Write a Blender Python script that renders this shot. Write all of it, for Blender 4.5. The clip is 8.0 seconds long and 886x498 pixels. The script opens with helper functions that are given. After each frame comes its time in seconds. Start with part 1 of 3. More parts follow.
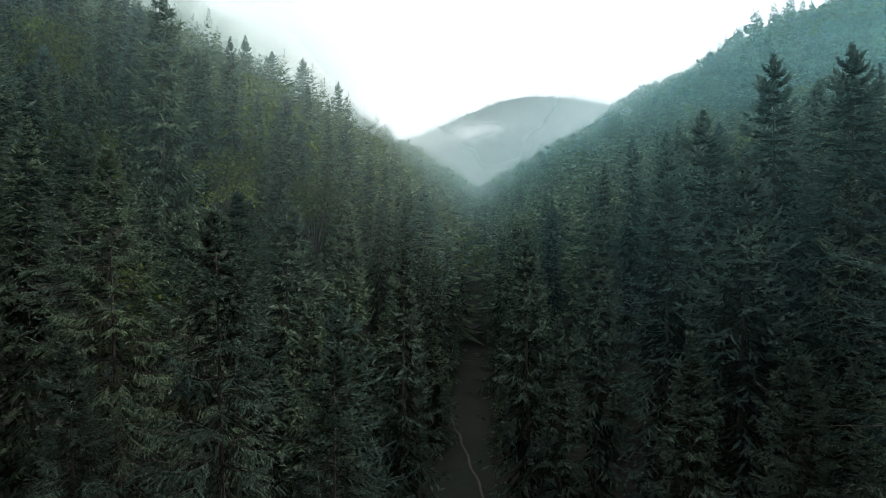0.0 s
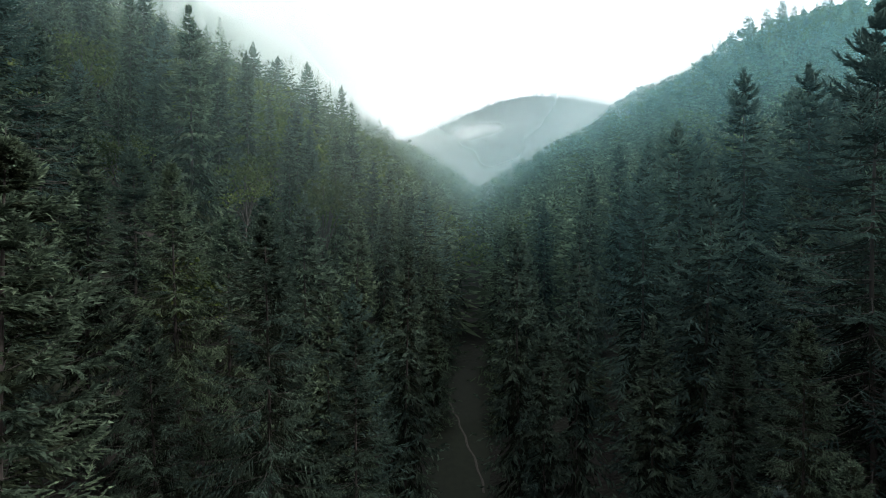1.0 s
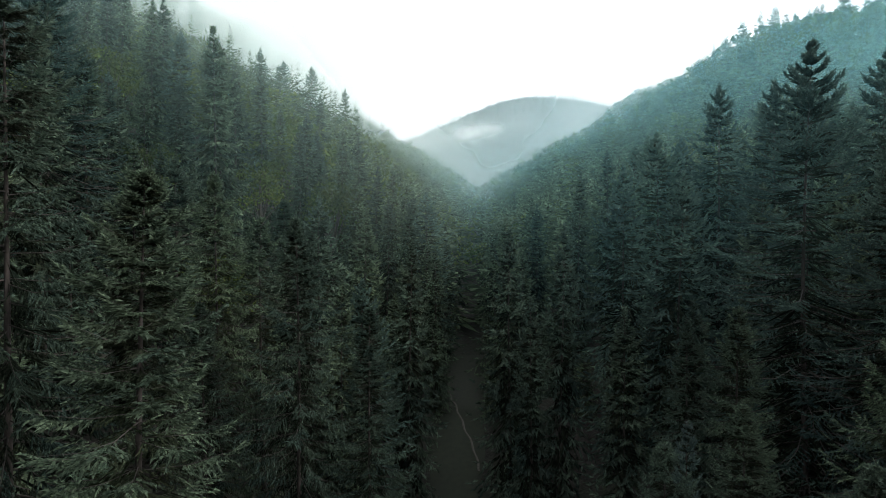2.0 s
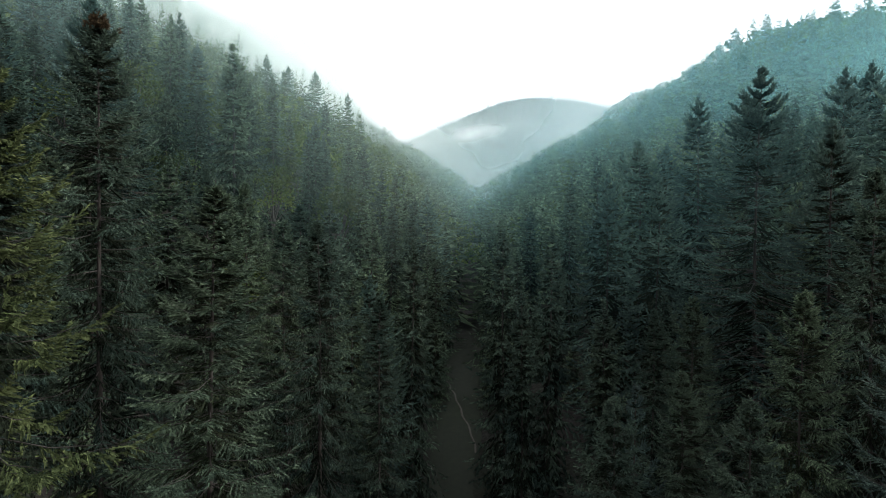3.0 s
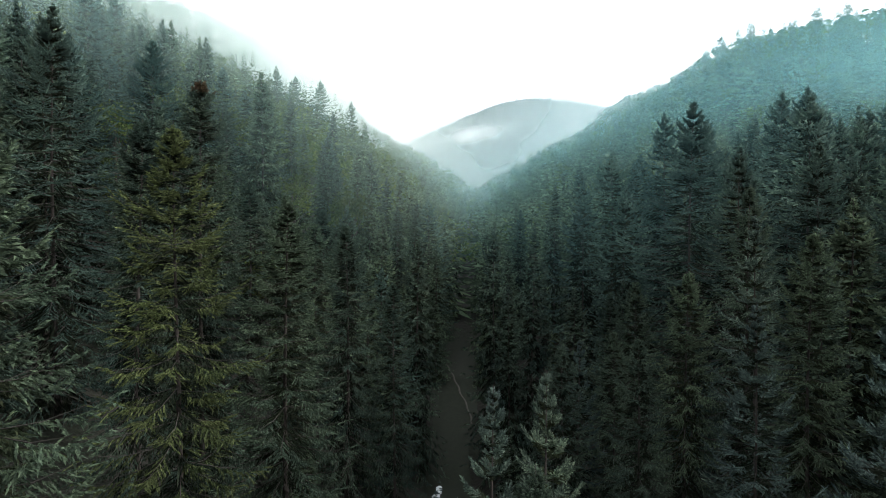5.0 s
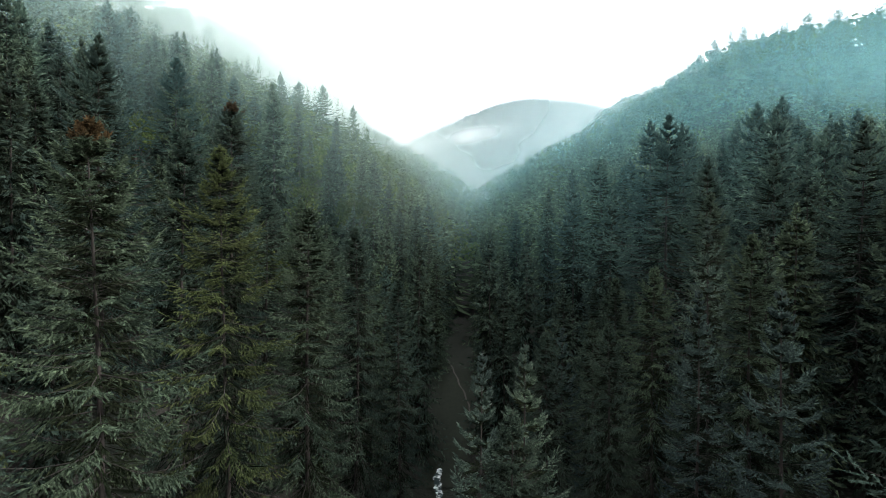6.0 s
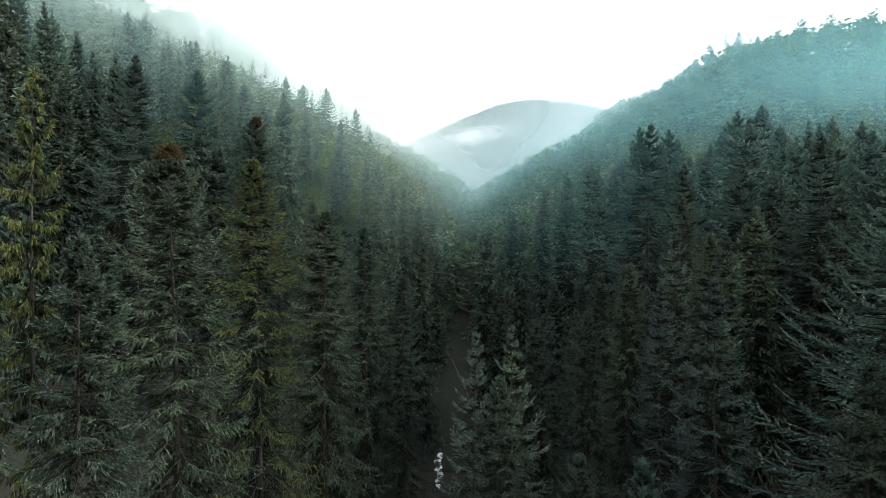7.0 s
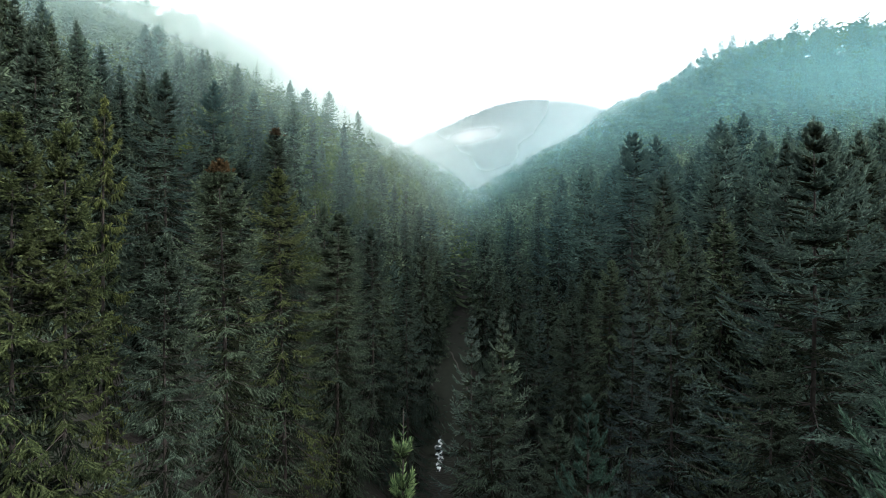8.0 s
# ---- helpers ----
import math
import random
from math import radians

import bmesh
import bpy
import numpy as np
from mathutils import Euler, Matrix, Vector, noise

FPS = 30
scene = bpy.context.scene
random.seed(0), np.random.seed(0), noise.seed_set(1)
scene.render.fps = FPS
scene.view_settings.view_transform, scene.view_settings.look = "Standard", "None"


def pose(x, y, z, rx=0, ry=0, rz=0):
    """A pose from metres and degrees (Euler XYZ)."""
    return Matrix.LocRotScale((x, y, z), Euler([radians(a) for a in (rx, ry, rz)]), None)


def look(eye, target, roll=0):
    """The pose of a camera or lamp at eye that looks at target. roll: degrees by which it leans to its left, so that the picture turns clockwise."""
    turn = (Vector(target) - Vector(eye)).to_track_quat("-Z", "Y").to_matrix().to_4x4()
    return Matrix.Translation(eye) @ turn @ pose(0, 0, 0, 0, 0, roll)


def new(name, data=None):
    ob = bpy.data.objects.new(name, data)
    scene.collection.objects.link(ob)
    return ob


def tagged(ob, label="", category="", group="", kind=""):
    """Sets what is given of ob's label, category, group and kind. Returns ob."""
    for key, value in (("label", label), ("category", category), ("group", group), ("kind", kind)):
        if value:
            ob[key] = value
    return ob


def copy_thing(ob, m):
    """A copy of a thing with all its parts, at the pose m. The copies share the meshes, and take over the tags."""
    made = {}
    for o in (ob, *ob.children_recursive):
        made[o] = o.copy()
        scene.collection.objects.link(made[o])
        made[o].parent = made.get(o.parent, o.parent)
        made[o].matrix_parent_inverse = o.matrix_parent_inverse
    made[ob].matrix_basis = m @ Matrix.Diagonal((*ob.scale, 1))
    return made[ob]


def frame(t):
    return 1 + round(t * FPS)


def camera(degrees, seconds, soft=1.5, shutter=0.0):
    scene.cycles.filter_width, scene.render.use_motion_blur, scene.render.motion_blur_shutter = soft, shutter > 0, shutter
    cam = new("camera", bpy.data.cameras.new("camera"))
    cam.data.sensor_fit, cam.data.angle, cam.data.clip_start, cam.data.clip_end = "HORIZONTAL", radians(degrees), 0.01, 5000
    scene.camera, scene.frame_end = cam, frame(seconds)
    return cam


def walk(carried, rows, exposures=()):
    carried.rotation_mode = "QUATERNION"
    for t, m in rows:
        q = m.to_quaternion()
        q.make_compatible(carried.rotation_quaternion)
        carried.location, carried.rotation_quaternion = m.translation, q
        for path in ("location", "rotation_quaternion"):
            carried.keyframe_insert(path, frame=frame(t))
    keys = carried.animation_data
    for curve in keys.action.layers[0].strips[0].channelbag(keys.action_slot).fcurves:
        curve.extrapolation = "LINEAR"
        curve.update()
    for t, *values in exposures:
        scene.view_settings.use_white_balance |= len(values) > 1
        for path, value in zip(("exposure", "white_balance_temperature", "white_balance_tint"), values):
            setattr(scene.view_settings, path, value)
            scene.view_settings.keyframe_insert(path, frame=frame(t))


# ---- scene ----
cam = camera(74.0, 8.0, soft=0.85)
METRES, EYE, TILT, LEAN, TURN = 51.0, 36.0, -1.2, 0.0, 0.0
ROWS = [
    (0.0, 0.00000, 0.0000, 0.00000, -0.000, 0.000, 0.00),
    (0.5, 0.00077, -0.0645, -0.00225, 0.028, -0.049, -0.05),
    (1.0, 0.00098, -0.1293, -0.00373, 0.014, -0.084, -0.10),
    (1.5, 0.00134, -0.1941, -0.00464, 0.014, -0.105, -0.25),
    (3.0, 0.00218, -0.3844, -0.00766, 0.000, -0.084, -0.39),
    (3.5, 0.00218, -0.4466, -0.00886, -0.007, -0.070, -0.36),
    (4.0, 0.00190, -0.5086, -0.01005, -0.028, -0.084, -0.23),
    (4.5, 0.00169, -0.5708, -0.01104, -0.042, -0.091, -0.19),
    (6.0, 0.00084, -0.7579, -0.01504, -0.112, -0.070, -0.04),
    (6.5, 0.00063, -0.8185, -0.01652, -0.091, -0.077, -0.05),
    (7.0, -0.00007, -0.8790, -0.01806, -0.077, -0.091, -0.10),
    (7.5, -0.00119, -0.9392, -0.01961, -0.091, -0.112, -0.12),
    (8.0, -0.00218, -0.9995, -0.02102, -0.098, -0.127, -0.12),
]
walk(cam, [(t, pose(0, 0, EYE, TILT, LEAN, TURN) @ pose(METRES * x, METRES * y, METRES * z, 90 + pitch, roll, yaw)) for t, x, y, z, yaw, pitch, roll in ROWS],
     [(0.0, 0.16, 6250, 13), (4.0, 0.46, 6250, 14), (8.0, 0.66, 6250, 14)])

# ---- sky, sun and exposure ----
SUN_ELEVATION, SUN_AZIMUTH = 30.0, 104.0      # degrees above the horizon; degrees from the valley's axis, to its right
world = bpy.data.worlds.new("morning_sky")
scene.world = world
world.use_nodes = True
wn, wl = world.node_tree.nodes, world.node_tree.links
wn.clear()
sky = wn.new("ShaderNodeTexSky")
sky.sky_type, sky.sun_disc = "NISHITA", False
sky.sun_elevation, sky.sun_rotation = radians(SUN_ELEVATION), radians(SUN_AZIMUTH)
sky.air_density, sky.dust_density, sky.ozone_density, sky.altitude = 1.0, 4.0, 1.0, 900
# bright mist round the horizon, clearer overhead
wcoord, wsplit = wn.new("ShaderNodeTexCoord"), wn.new("ShaderNodeSeparateXYZ")
wl.new(wcoord.outputs["Generated"], wsplit.inputs[0])
wramp = wn.new("ShaderNodeMapRange")
wramp.inputs[1].default_value, wramp.inputs[2].default_value, wramp.inputs[3].default_value, wramp.inputs[4].default_value = 0.40, 0.95, 20.0, 9.5
wl.new(wsplit.outputs["Z"], wramp.inputs[0])
wtint = wn.new("ShaderNodeMix")
wtint.data_type, wtint.blend_type = "RGBA", "MULTIPLY"
wtint.inputs[0].default_value = 1.0
wtint.inputs[6].default_value = (1.0, 1.0, 0.985, 1)
wl.new(wramp.outputs[0], wtint.inputs[7])
veil = wn.new("ShaderNodeMix")
veil.data_type = "RGBA"
veil.inputs[0].default_value = 0.88
wl.new(wtint.outputs[2], veil.inputs[7])
back = wn.new("ShaderNodeBackground")
back.inputs[1].default_value = 0.12
wout = wn.new("ShaderNodeOutputWorld")
wl.new(sky.outputs[0], veil.inputs[6])
wl.new(veil.outputs[2], back.inputs[0])
wl.new(back.outputs[0], wout.inputs[0])

sun_data = bpy.data.lights.new("sun", "SUN")
sun_data.energy, sun_data.angle, sun_data.color = 3.6, radians(18), (1.0, 0.96, 0.86)
sun = new("sun", sun_data)
_az, _el = radians(SUN_AZIMUTH), radians(SUN_ELEVATION)
sun.matrix_world = look((0, 0, 200), (-math.sin(_az) * math.cos(_el), -math.cos(_az) * math.cos(_el), 200 - math.sin(_el)))


# ---- materials ----
def material(name):
    mat = bpy.data.materials.new(name)
    mat.use_nodes = True
    mat.node_tree.nodes.clear()
    return mat, mat.node_tree.nodes, mat.node_tree.links


def ramp(nodes, links, fac, stops):
    node = nodes.new("ShaderNodeValToRGB")
    el = node.color_ramp.elements
    while len(el) < len(stops):
        el.new(0.5)
    for e, (p, c) in zip(el, stops):
        e.position, e.color = p, (*c, 1)
    links.new(fac, node.inputs[0])
    return node.outputs[0]


def mix(nodes, links, fac, a, b, how="MIX"):
    node = nodes.new("ShaderNodeMix")
    node.data_type, node.blend_type = "RGBA", how
    for socket, value in ((node.inputs[0], fac), (node.inputs[6], a), (node.inputs[7], b)):
        if isinstance(value, (int, float)):
            socket.default_value = value
        elif isinstance(value, tuple):
            socket.default_value = (*value, 1)
        else:
            links.new(value, socket)
    return node.outputs[2]


def foliage(name, stops, odd, translucent=0.42, rough=0.65):
    """Needles or leaves: each spray has a tone of its own, and each tree a slight cast."""
    mat, n, l = material(name)
    geo, info, coord = n.new("ShaderNodeNewGeometry"), n.new("ShaderNodeObjectInfo"), n.new("ShaderNodeTexCoord")
    tone = ramp(n, l, geo.outputs["Random Per Island"], stops)
    patch = n.new("ShaderNodeTexNoise")
    patch.inputs["Scale"].default_value, patch.inputs["Detail"].default_value = 0.35, 3
    l.new(coord.outputs["Object"], patch.inputs["Vector"])
    stand = n.new("ShaderNodeTexNoise")
    stand.inputs["Scale"].default_value, stand.inputs["Detail"].default_value = 0.11, 2
    l.new(coord.outputs["Object"], stand.inputs["Vector"])
    tone = mix(n, l, 1.0, tone, ramp(n, l, stand.outputs[0], [(0.36, (0.60, 0.64, 0.66)), (0.64, (1.40, 1.36, 1.22))]), "MULTIPLY")
    cast = ramp(n, l, info.outputs["Random"], [(0.0, (0.68, 0.74, 0.78)), (0.5, (1.0, 1.0, 1.0)), (1.0, (1.40, 1.34, 1.10))])
    tone = mix(n, l, 1.0, tone, cast, "MULTIPLY")
    grain = n.new("ShaderNodeTexNoise")
    grain.inputs["Scale"].default_value, grain.inputs["Detail"].default_value = 14.0, 4
    l.new(coord.outputs["Object"], grain.inputs["Vector"])
    tone = mix(n, l, 1.0, tone, ramp(n, l, grain.outputs[0], [(0.36, (0.62, 0.64, 0.64)), (0.66, (1.4, 1.36, 1.30))]), "MULTIPLY")
    worn = ramp(n, l, patch.outputs[0], [(0.42, (0, 0, 0)), (0.72, (1, 1, 1))])
    tone = mix(n, l, worn, tone, mix(n, l, 0.45, tone, odd))
    bsdf, trans, both, out = n.new("ShaderNodeBsdfPrincipled"), n.new("ShaderNodeBsdfTranslucent"), n.new("ShaderNodeMixShader"), n.new("ShaderNodeOutputMaterial")
    bsdf.inputs["Roughness"].default_value = rough
    bsdf.inputs["Specular IOR Level"].default_value = 0.0
    l.new(tone, bsdf.inputs["Base Color"])
    l.new(tone, trans.inputs[0])
    both.inputs[0].default_value = translucent
    l.new(bsdf.outputs[0], both.inputs[1])
    l.new(trans.outputs[0], both.inputs[2])
    l.new(both.outputs[0], out.inputs[0])
    return mat


def plain(name, a, b, scale, rough=0.9, bump=0.4, distort=0.0, stretch=(1, 1, 1)):
    mat, n, l = material(name)
    coord, mapping = n.new("ShaderNodeTexCoord"), n.new("ShaderNodeMapping")
    mapping.inputs["Scale"].default_value = stretch
    l.new(coord.outputs["Object"], mapping.inputs[0])
    fine, wide = n.new("ShaderNodeTexNoise"), n.new("ShaderNodeTexNoise")
    fine.inputs["Scale"].default_value, fine.inputs["Detail"].default_value = scale, 6
    wide.inputs["Scale"].default_value, wide.inputs["Detail"].default_value = scale * 0.12, 3
    fine.inputs["Distortion"].default_value = distort
    for tex in (fine, wide):
        l.new(mapping.outputs[0], tex.inputs["Vector"])
    tone = ramp(n, l, fine.outputs[0], [(0.35, a), (0.7, b)])
    tone = mix(n, l, wide.outputs[0], tone, tuple(0.5 * (p + q) * 0.7 for p, q in zip(a, b)))
    bsdf, out, relief = n.new("ShaderNodeBsdfPrincipled"), n.new("ShaderNodeOutputMaterial"), n.new("ShaderNodeBump")
    relief.inputs["Strength"].default_value = bump
    relief.inputs["Distance"].default_value = 0.05
    l.new(fine.outputs[0], relief.inputs["Height"])
    l.new(relief.outputs[0], bsdf.inputs["Normal"])
    bsdf.inputs["Roughness"].default_value = rough
    l.new(tone, bsdf.inputs["Base Color"])
    l.new(bsdf.outputs[0], out.inputs[0])
    return mat


NEEDLES = foliage("spruce_needles", [(0.0, (0.026, 0.040, 0.034)), (0.5, (0.050, 0.074, 0.064)), (0.82, (0.076, 0.114, 0.094)), (1.0, (0.102, 0.148, 0.120))], (0.070, 0.090, 0.058))
YOUNG = foliage("young_spruce_needles", [(0.0, (0.034, 0.052, 0.052)), (0.5, (0.064, 0.096, 0.092)), (0.85, (0.106, 0.154, 0.144)), (1.0, (0.160, 0.220, 0.202))], (0.086, 0.114, 0.108))
TEAL_GREEN = foliage("teal_spruce_needles", [(0.0, (0.020, 0.041, 0.034)), (0.5, (0.042, 0.082, 0.066)), (1.0, (0.086, 0.152, 0.122))], (0.058, 0.100, 0.080))
MOSSY = foliage("lichened_spruce_needles", [(0.0, (0.028, 0.038, 0.020)), (0.5, (0.060, 0.082, 0.040)), (0.85, (0.098, 0.126, 0.058)), (1.0, (0.14, 0.172, 0.080))], (0.088, 0.102, 0.046))
RUSTY = foliage("browned_spruce_needles", [(0.0, (0.026, 0.019, 0.013)), (0.5, (0.055, 0.038, 0.024)), (1.0, (0.095, 0.068, 0.044))], (0.045, 0.050, 0.030))
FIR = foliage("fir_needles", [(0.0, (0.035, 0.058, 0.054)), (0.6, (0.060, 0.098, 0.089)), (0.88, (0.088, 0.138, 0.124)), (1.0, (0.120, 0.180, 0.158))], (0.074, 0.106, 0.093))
FRESH = foliage("fresh_spruce_needles", [(0.0, (0.024, 0.045, 0.027)), (0.5, (0.060, 0.108, 0.060)), (1.0, (0.14, 0.21, 0.115))], (0.09, 0.13, 0.066))
# older inner needles, darkened further to imitate the shade inside the crowns
SHADED_OLD = foliage("shaded_old_inner_needles", [(0.0, (0.010, 0.014, 0.011)), (0.6, (0.020, 0.029, 0.022)), (1.0, (0.040, 0.052, 0.038))], (0.032, 0.034, 0.024))
LEAVES = foliage("beech_leaves", [(0.0, (0.026, 0.046, 0.016)), (0.5, (0.050, 0.080, 0.028)), (1.0, (0.094, 0.122, 0.046))], (0.090, 0.094, 0.036), 0.4)
BARK = plain("spruce_bark", (0.018, 0.015, 0.013), (0.048, 0.041, 0.036), 9.0, 0.95, 0.7, 0.5, (1, 1, 0.3))
TWIG = plain("bare_twig_bark", (0.020, 0.018, 0.015), (0.055, 0.050, 0.044), 12.0)


def forest_floor():
    mat, n, l = material("forest_floor")
    coord = n.new("ShaderNodeTexCoord")
    fine, wide = n.new("ShaderNodeTexNoise"), n.new("ShaderNodeTexNoise")
    fine.inputs["Scale"].default_value, fine.inputs["Detail"].default_value = 2.2, 8
    wide.inputs["Scale"].default_value, wide.inputs["Detail"].default_value = 0.09, 4
    for tex in (fine, wide):
        l.new(coord.outputs["Object"], tex.inputs["Vector"])
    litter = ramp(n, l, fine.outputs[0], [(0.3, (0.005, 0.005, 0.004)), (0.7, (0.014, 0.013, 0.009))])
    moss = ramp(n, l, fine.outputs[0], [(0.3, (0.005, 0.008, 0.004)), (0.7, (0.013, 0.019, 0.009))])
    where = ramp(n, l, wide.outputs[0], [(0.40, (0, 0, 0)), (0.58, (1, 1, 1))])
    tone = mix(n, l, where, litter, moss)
    bsdf, out, relief = n.new("ShaderNodeBsdfPrincipled"), n.new("ShaderNodeOutputMaterial"), n.new("ShaderNodeBump")
    relief.inputs["Distance"].default_value = 0.25
    l.new(fine.outputs[0], relief.inputs["Height"])
    l.new(relief.outputs[0], bsdf.inputs["Normal"])
    bsdf.inputs["Roughness"].default_value = 0.95
    l.new(tone, bsdf.inputs["Base Color"])
    l.new(bsdf.outputs[0], out.inputs[0])
    return mat


FLOOR = forest_floor()
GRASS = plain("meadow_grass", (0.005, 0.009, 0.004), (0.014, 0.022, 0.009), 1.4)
GRAVEL = plain("trodden_gravel", (0.04, 0.036, 0.03), (0.12, 0.11, 0.10), 5.0)


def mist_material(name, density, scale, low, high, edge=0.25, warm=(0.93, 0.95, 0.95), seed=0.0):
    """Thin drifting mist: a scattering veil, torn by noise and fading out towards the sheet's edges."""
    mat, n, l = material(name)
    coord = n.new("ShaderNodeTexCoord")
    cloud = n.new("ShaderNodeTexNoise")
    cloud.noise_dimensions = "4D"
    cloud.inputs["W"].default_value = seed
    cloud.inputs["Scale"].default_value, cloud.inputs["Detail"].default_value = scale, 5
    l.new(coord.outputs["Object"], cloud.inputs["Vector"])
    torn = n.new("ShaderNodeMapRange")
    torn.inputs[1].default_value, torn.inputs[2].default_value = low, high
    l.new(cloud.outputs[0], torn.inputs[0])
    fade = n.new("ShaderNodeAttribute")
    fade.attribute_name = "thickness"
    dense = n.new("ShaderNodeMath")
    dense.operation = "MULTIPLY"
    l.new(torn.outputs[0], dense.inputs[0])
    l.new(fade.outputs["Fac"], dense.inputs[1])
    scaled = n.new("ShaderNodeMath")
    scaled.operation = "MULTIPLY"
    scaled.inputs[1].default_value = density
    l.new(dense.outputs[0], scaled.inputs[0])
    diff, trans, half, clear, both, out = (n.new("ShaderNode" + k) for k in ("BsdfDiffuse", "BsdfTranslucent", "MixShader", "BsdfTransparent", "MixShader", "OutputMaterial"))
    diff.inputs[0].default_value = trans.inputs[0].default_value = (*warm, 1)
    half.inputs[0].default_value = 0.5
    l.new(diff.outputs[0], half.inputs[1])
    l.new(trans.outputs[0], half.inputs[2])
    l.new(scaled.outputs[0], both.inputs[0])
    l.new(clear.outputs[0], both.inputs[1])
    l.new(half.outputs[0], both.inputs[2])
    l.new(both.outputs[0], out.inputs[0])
    return mat


# ---- the lie of the land ----
def smooth(a, b, v):
    t = np.clip((v - a) / (b - a), 0, 1)
    return t * t * (3 - 2 * t)


def axis_x(y):
    return np.interp(y, (-300, 30, 80, 300, 600, 1000), (0, 0, 4, 17, 34, 60))


def bed_z(y):
    return np.interp(y, (-400, -50, 42, 50, 74, 90, 220, 500, 900, 1500), (-14, -1, -0.5, 0.5, 10, 12.5, 31, 62, 105, 160))


def land(x, y):
    """The height of the ground, with unseen rises added to block light."""
    x, y = np.asarray(x, float), np.asarray(y, float)
    off = x - axis_x(y)
    u = np.maximum(0, np.abs(off) - 3.5)
    left = 82 * (1 - np.exp(-u * 0.95 / 82)) + 0.15 * np.maximum(0, u - 70)
    left = left + 38 * smooth(60, 185, u) * smooth(200, 360, y)
    spur = 0.46 * u + 0.0011 * np.minimum(u, 120) ** 2
    spur = 120 * (1 - np.exp(-spur / 120 * 1.35)) + 14 * smooth(70, 150, u) - 40 * smooth(205, 420, u)
    far_on = smooth(165, 268, y)
    # beyond the view the right shoulder is raised to keep sun off the bank
    shoulder = 32 + 16 * smooth(48, 95, x) * smooth(-45, 25, -y)
    right = (1 - far_on) * shoulder * (1 - np.exp(-u * 0.6 / 32)) + far_on * spur
    sides = np.where(off < 0, left, right)
    sides = sides * (1 - 0.75 * smooth(420, 950, y))
    z = bed_z(y) + sides
    far = (120 + 278 * np.exp(-((x - 262) / 470) ** 2)) * smooth(760, 1560, y)
    # unseen hill behind the view, added against low frontal light
    z = z + 80 * smooth(80, 320, -y)
    z = np.maximum(z, far) + 6 * np.exp(-np.abs(z - far) / 12) * smooth(700, 900, y)
    roll = np.sin(x * 0.071 + 1.3) * np.cos(y * 0.053) * 1.2 + np.sin(x * 0.023 - y * 0.031) * 3.0 * smooth(60, 200, y)
    return z + roll * smooth(2, 22, u)


def land_at(x, y):
    return float(land(x, y))


def mesh_of(name, verts, faces, mat):
    """A mesh from arrays of corners and of triangles or quads."""
    verts, faces = np.asarray(verts, np.float32), np.asarray(faces, np.int32)
    me = bpy.data.meshes.new(name)
    k = faces.shape[1]
    me.vertices.add(len(verts))
    me.vertices.foreach_set("co", verts.ravel())
    me.loops.add(faces.size)
    me.loops.foreach_set("vertex_index", faces.ravel())
    me.polygons.add(len(faces))
    me.polygons.foreach_set("loop_start", np.arange(0, faces.size, k, dtype=np.int32))
    me.update(calc_edges=True)
    me.materials.append(mat)
    return me


def part_of(name, me, parent, label=""):
    ob = new(name, me)
    ob.parent = parent
    return tagged(ob, label)


def sheet(xs, ys, height):
    gx, gy = np.meshgrid(xs, ys)
    v = np.stack([gx, gy, height(gx, gy)], -1).reshape(-1, 3)
    nx, ny = len(xs), len(ys)
    i = (np.arange(ny - 1)[:, None] * nx + np.arange(nx - 1)[None, :]).ravel()
    return v, np.stack([i, i + 1, i + nx + 1, i + nx], -1)


gxs = np.concatenate([np.linspace(-2600, -420, 30)[:-1], np.linspace(-420, -60, 60)[:-1], np.linspace(-60, 60, 90)[:-1], np.linspace(60, 420, 60)[:-1], np.linspace(420, 2600, 30)])
gys = np.concatenate([np.linspace(-1200, -120, 20)[:-1], np.linspace(-120, 140, 130)[:-1], np.linspace(140, 700, 110)[:-1], np.linspace(700, 2900, 70)])
v, f = sheet(gxs, gys, land)
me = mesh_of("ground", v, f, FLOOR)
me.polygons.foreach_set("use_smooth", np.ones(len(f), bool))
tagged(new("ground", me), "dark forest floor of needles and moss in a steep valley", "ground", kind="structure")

# meadow strip along the valley's bottom, and the pale footpath that runs up it
ys = np.linspace(44, 96, 40)
ts = np.linspace(-1, 1, 9)
gx = axis_x(ys)[:, None] - 0.6 + ts[None, :] * (3.2 + 0.5 * np.sin(ys * 0.31))[:, None]
gy = ys[:, None] + 0 * ts[None, :]
v = np.stack([gx, gy, land(gx, gy) + 0.25 + 0.12 * (1 - ts[None, :] ** 2)], -1).reshape(-1, 3)
i = (np.arange(39)[:, None] * 9 + np.arange(8)[None, :]).ravel()
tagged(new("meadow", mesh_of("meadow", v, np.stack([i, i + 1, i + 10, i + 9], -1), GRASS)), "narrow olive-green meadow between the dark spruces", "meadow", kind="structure")


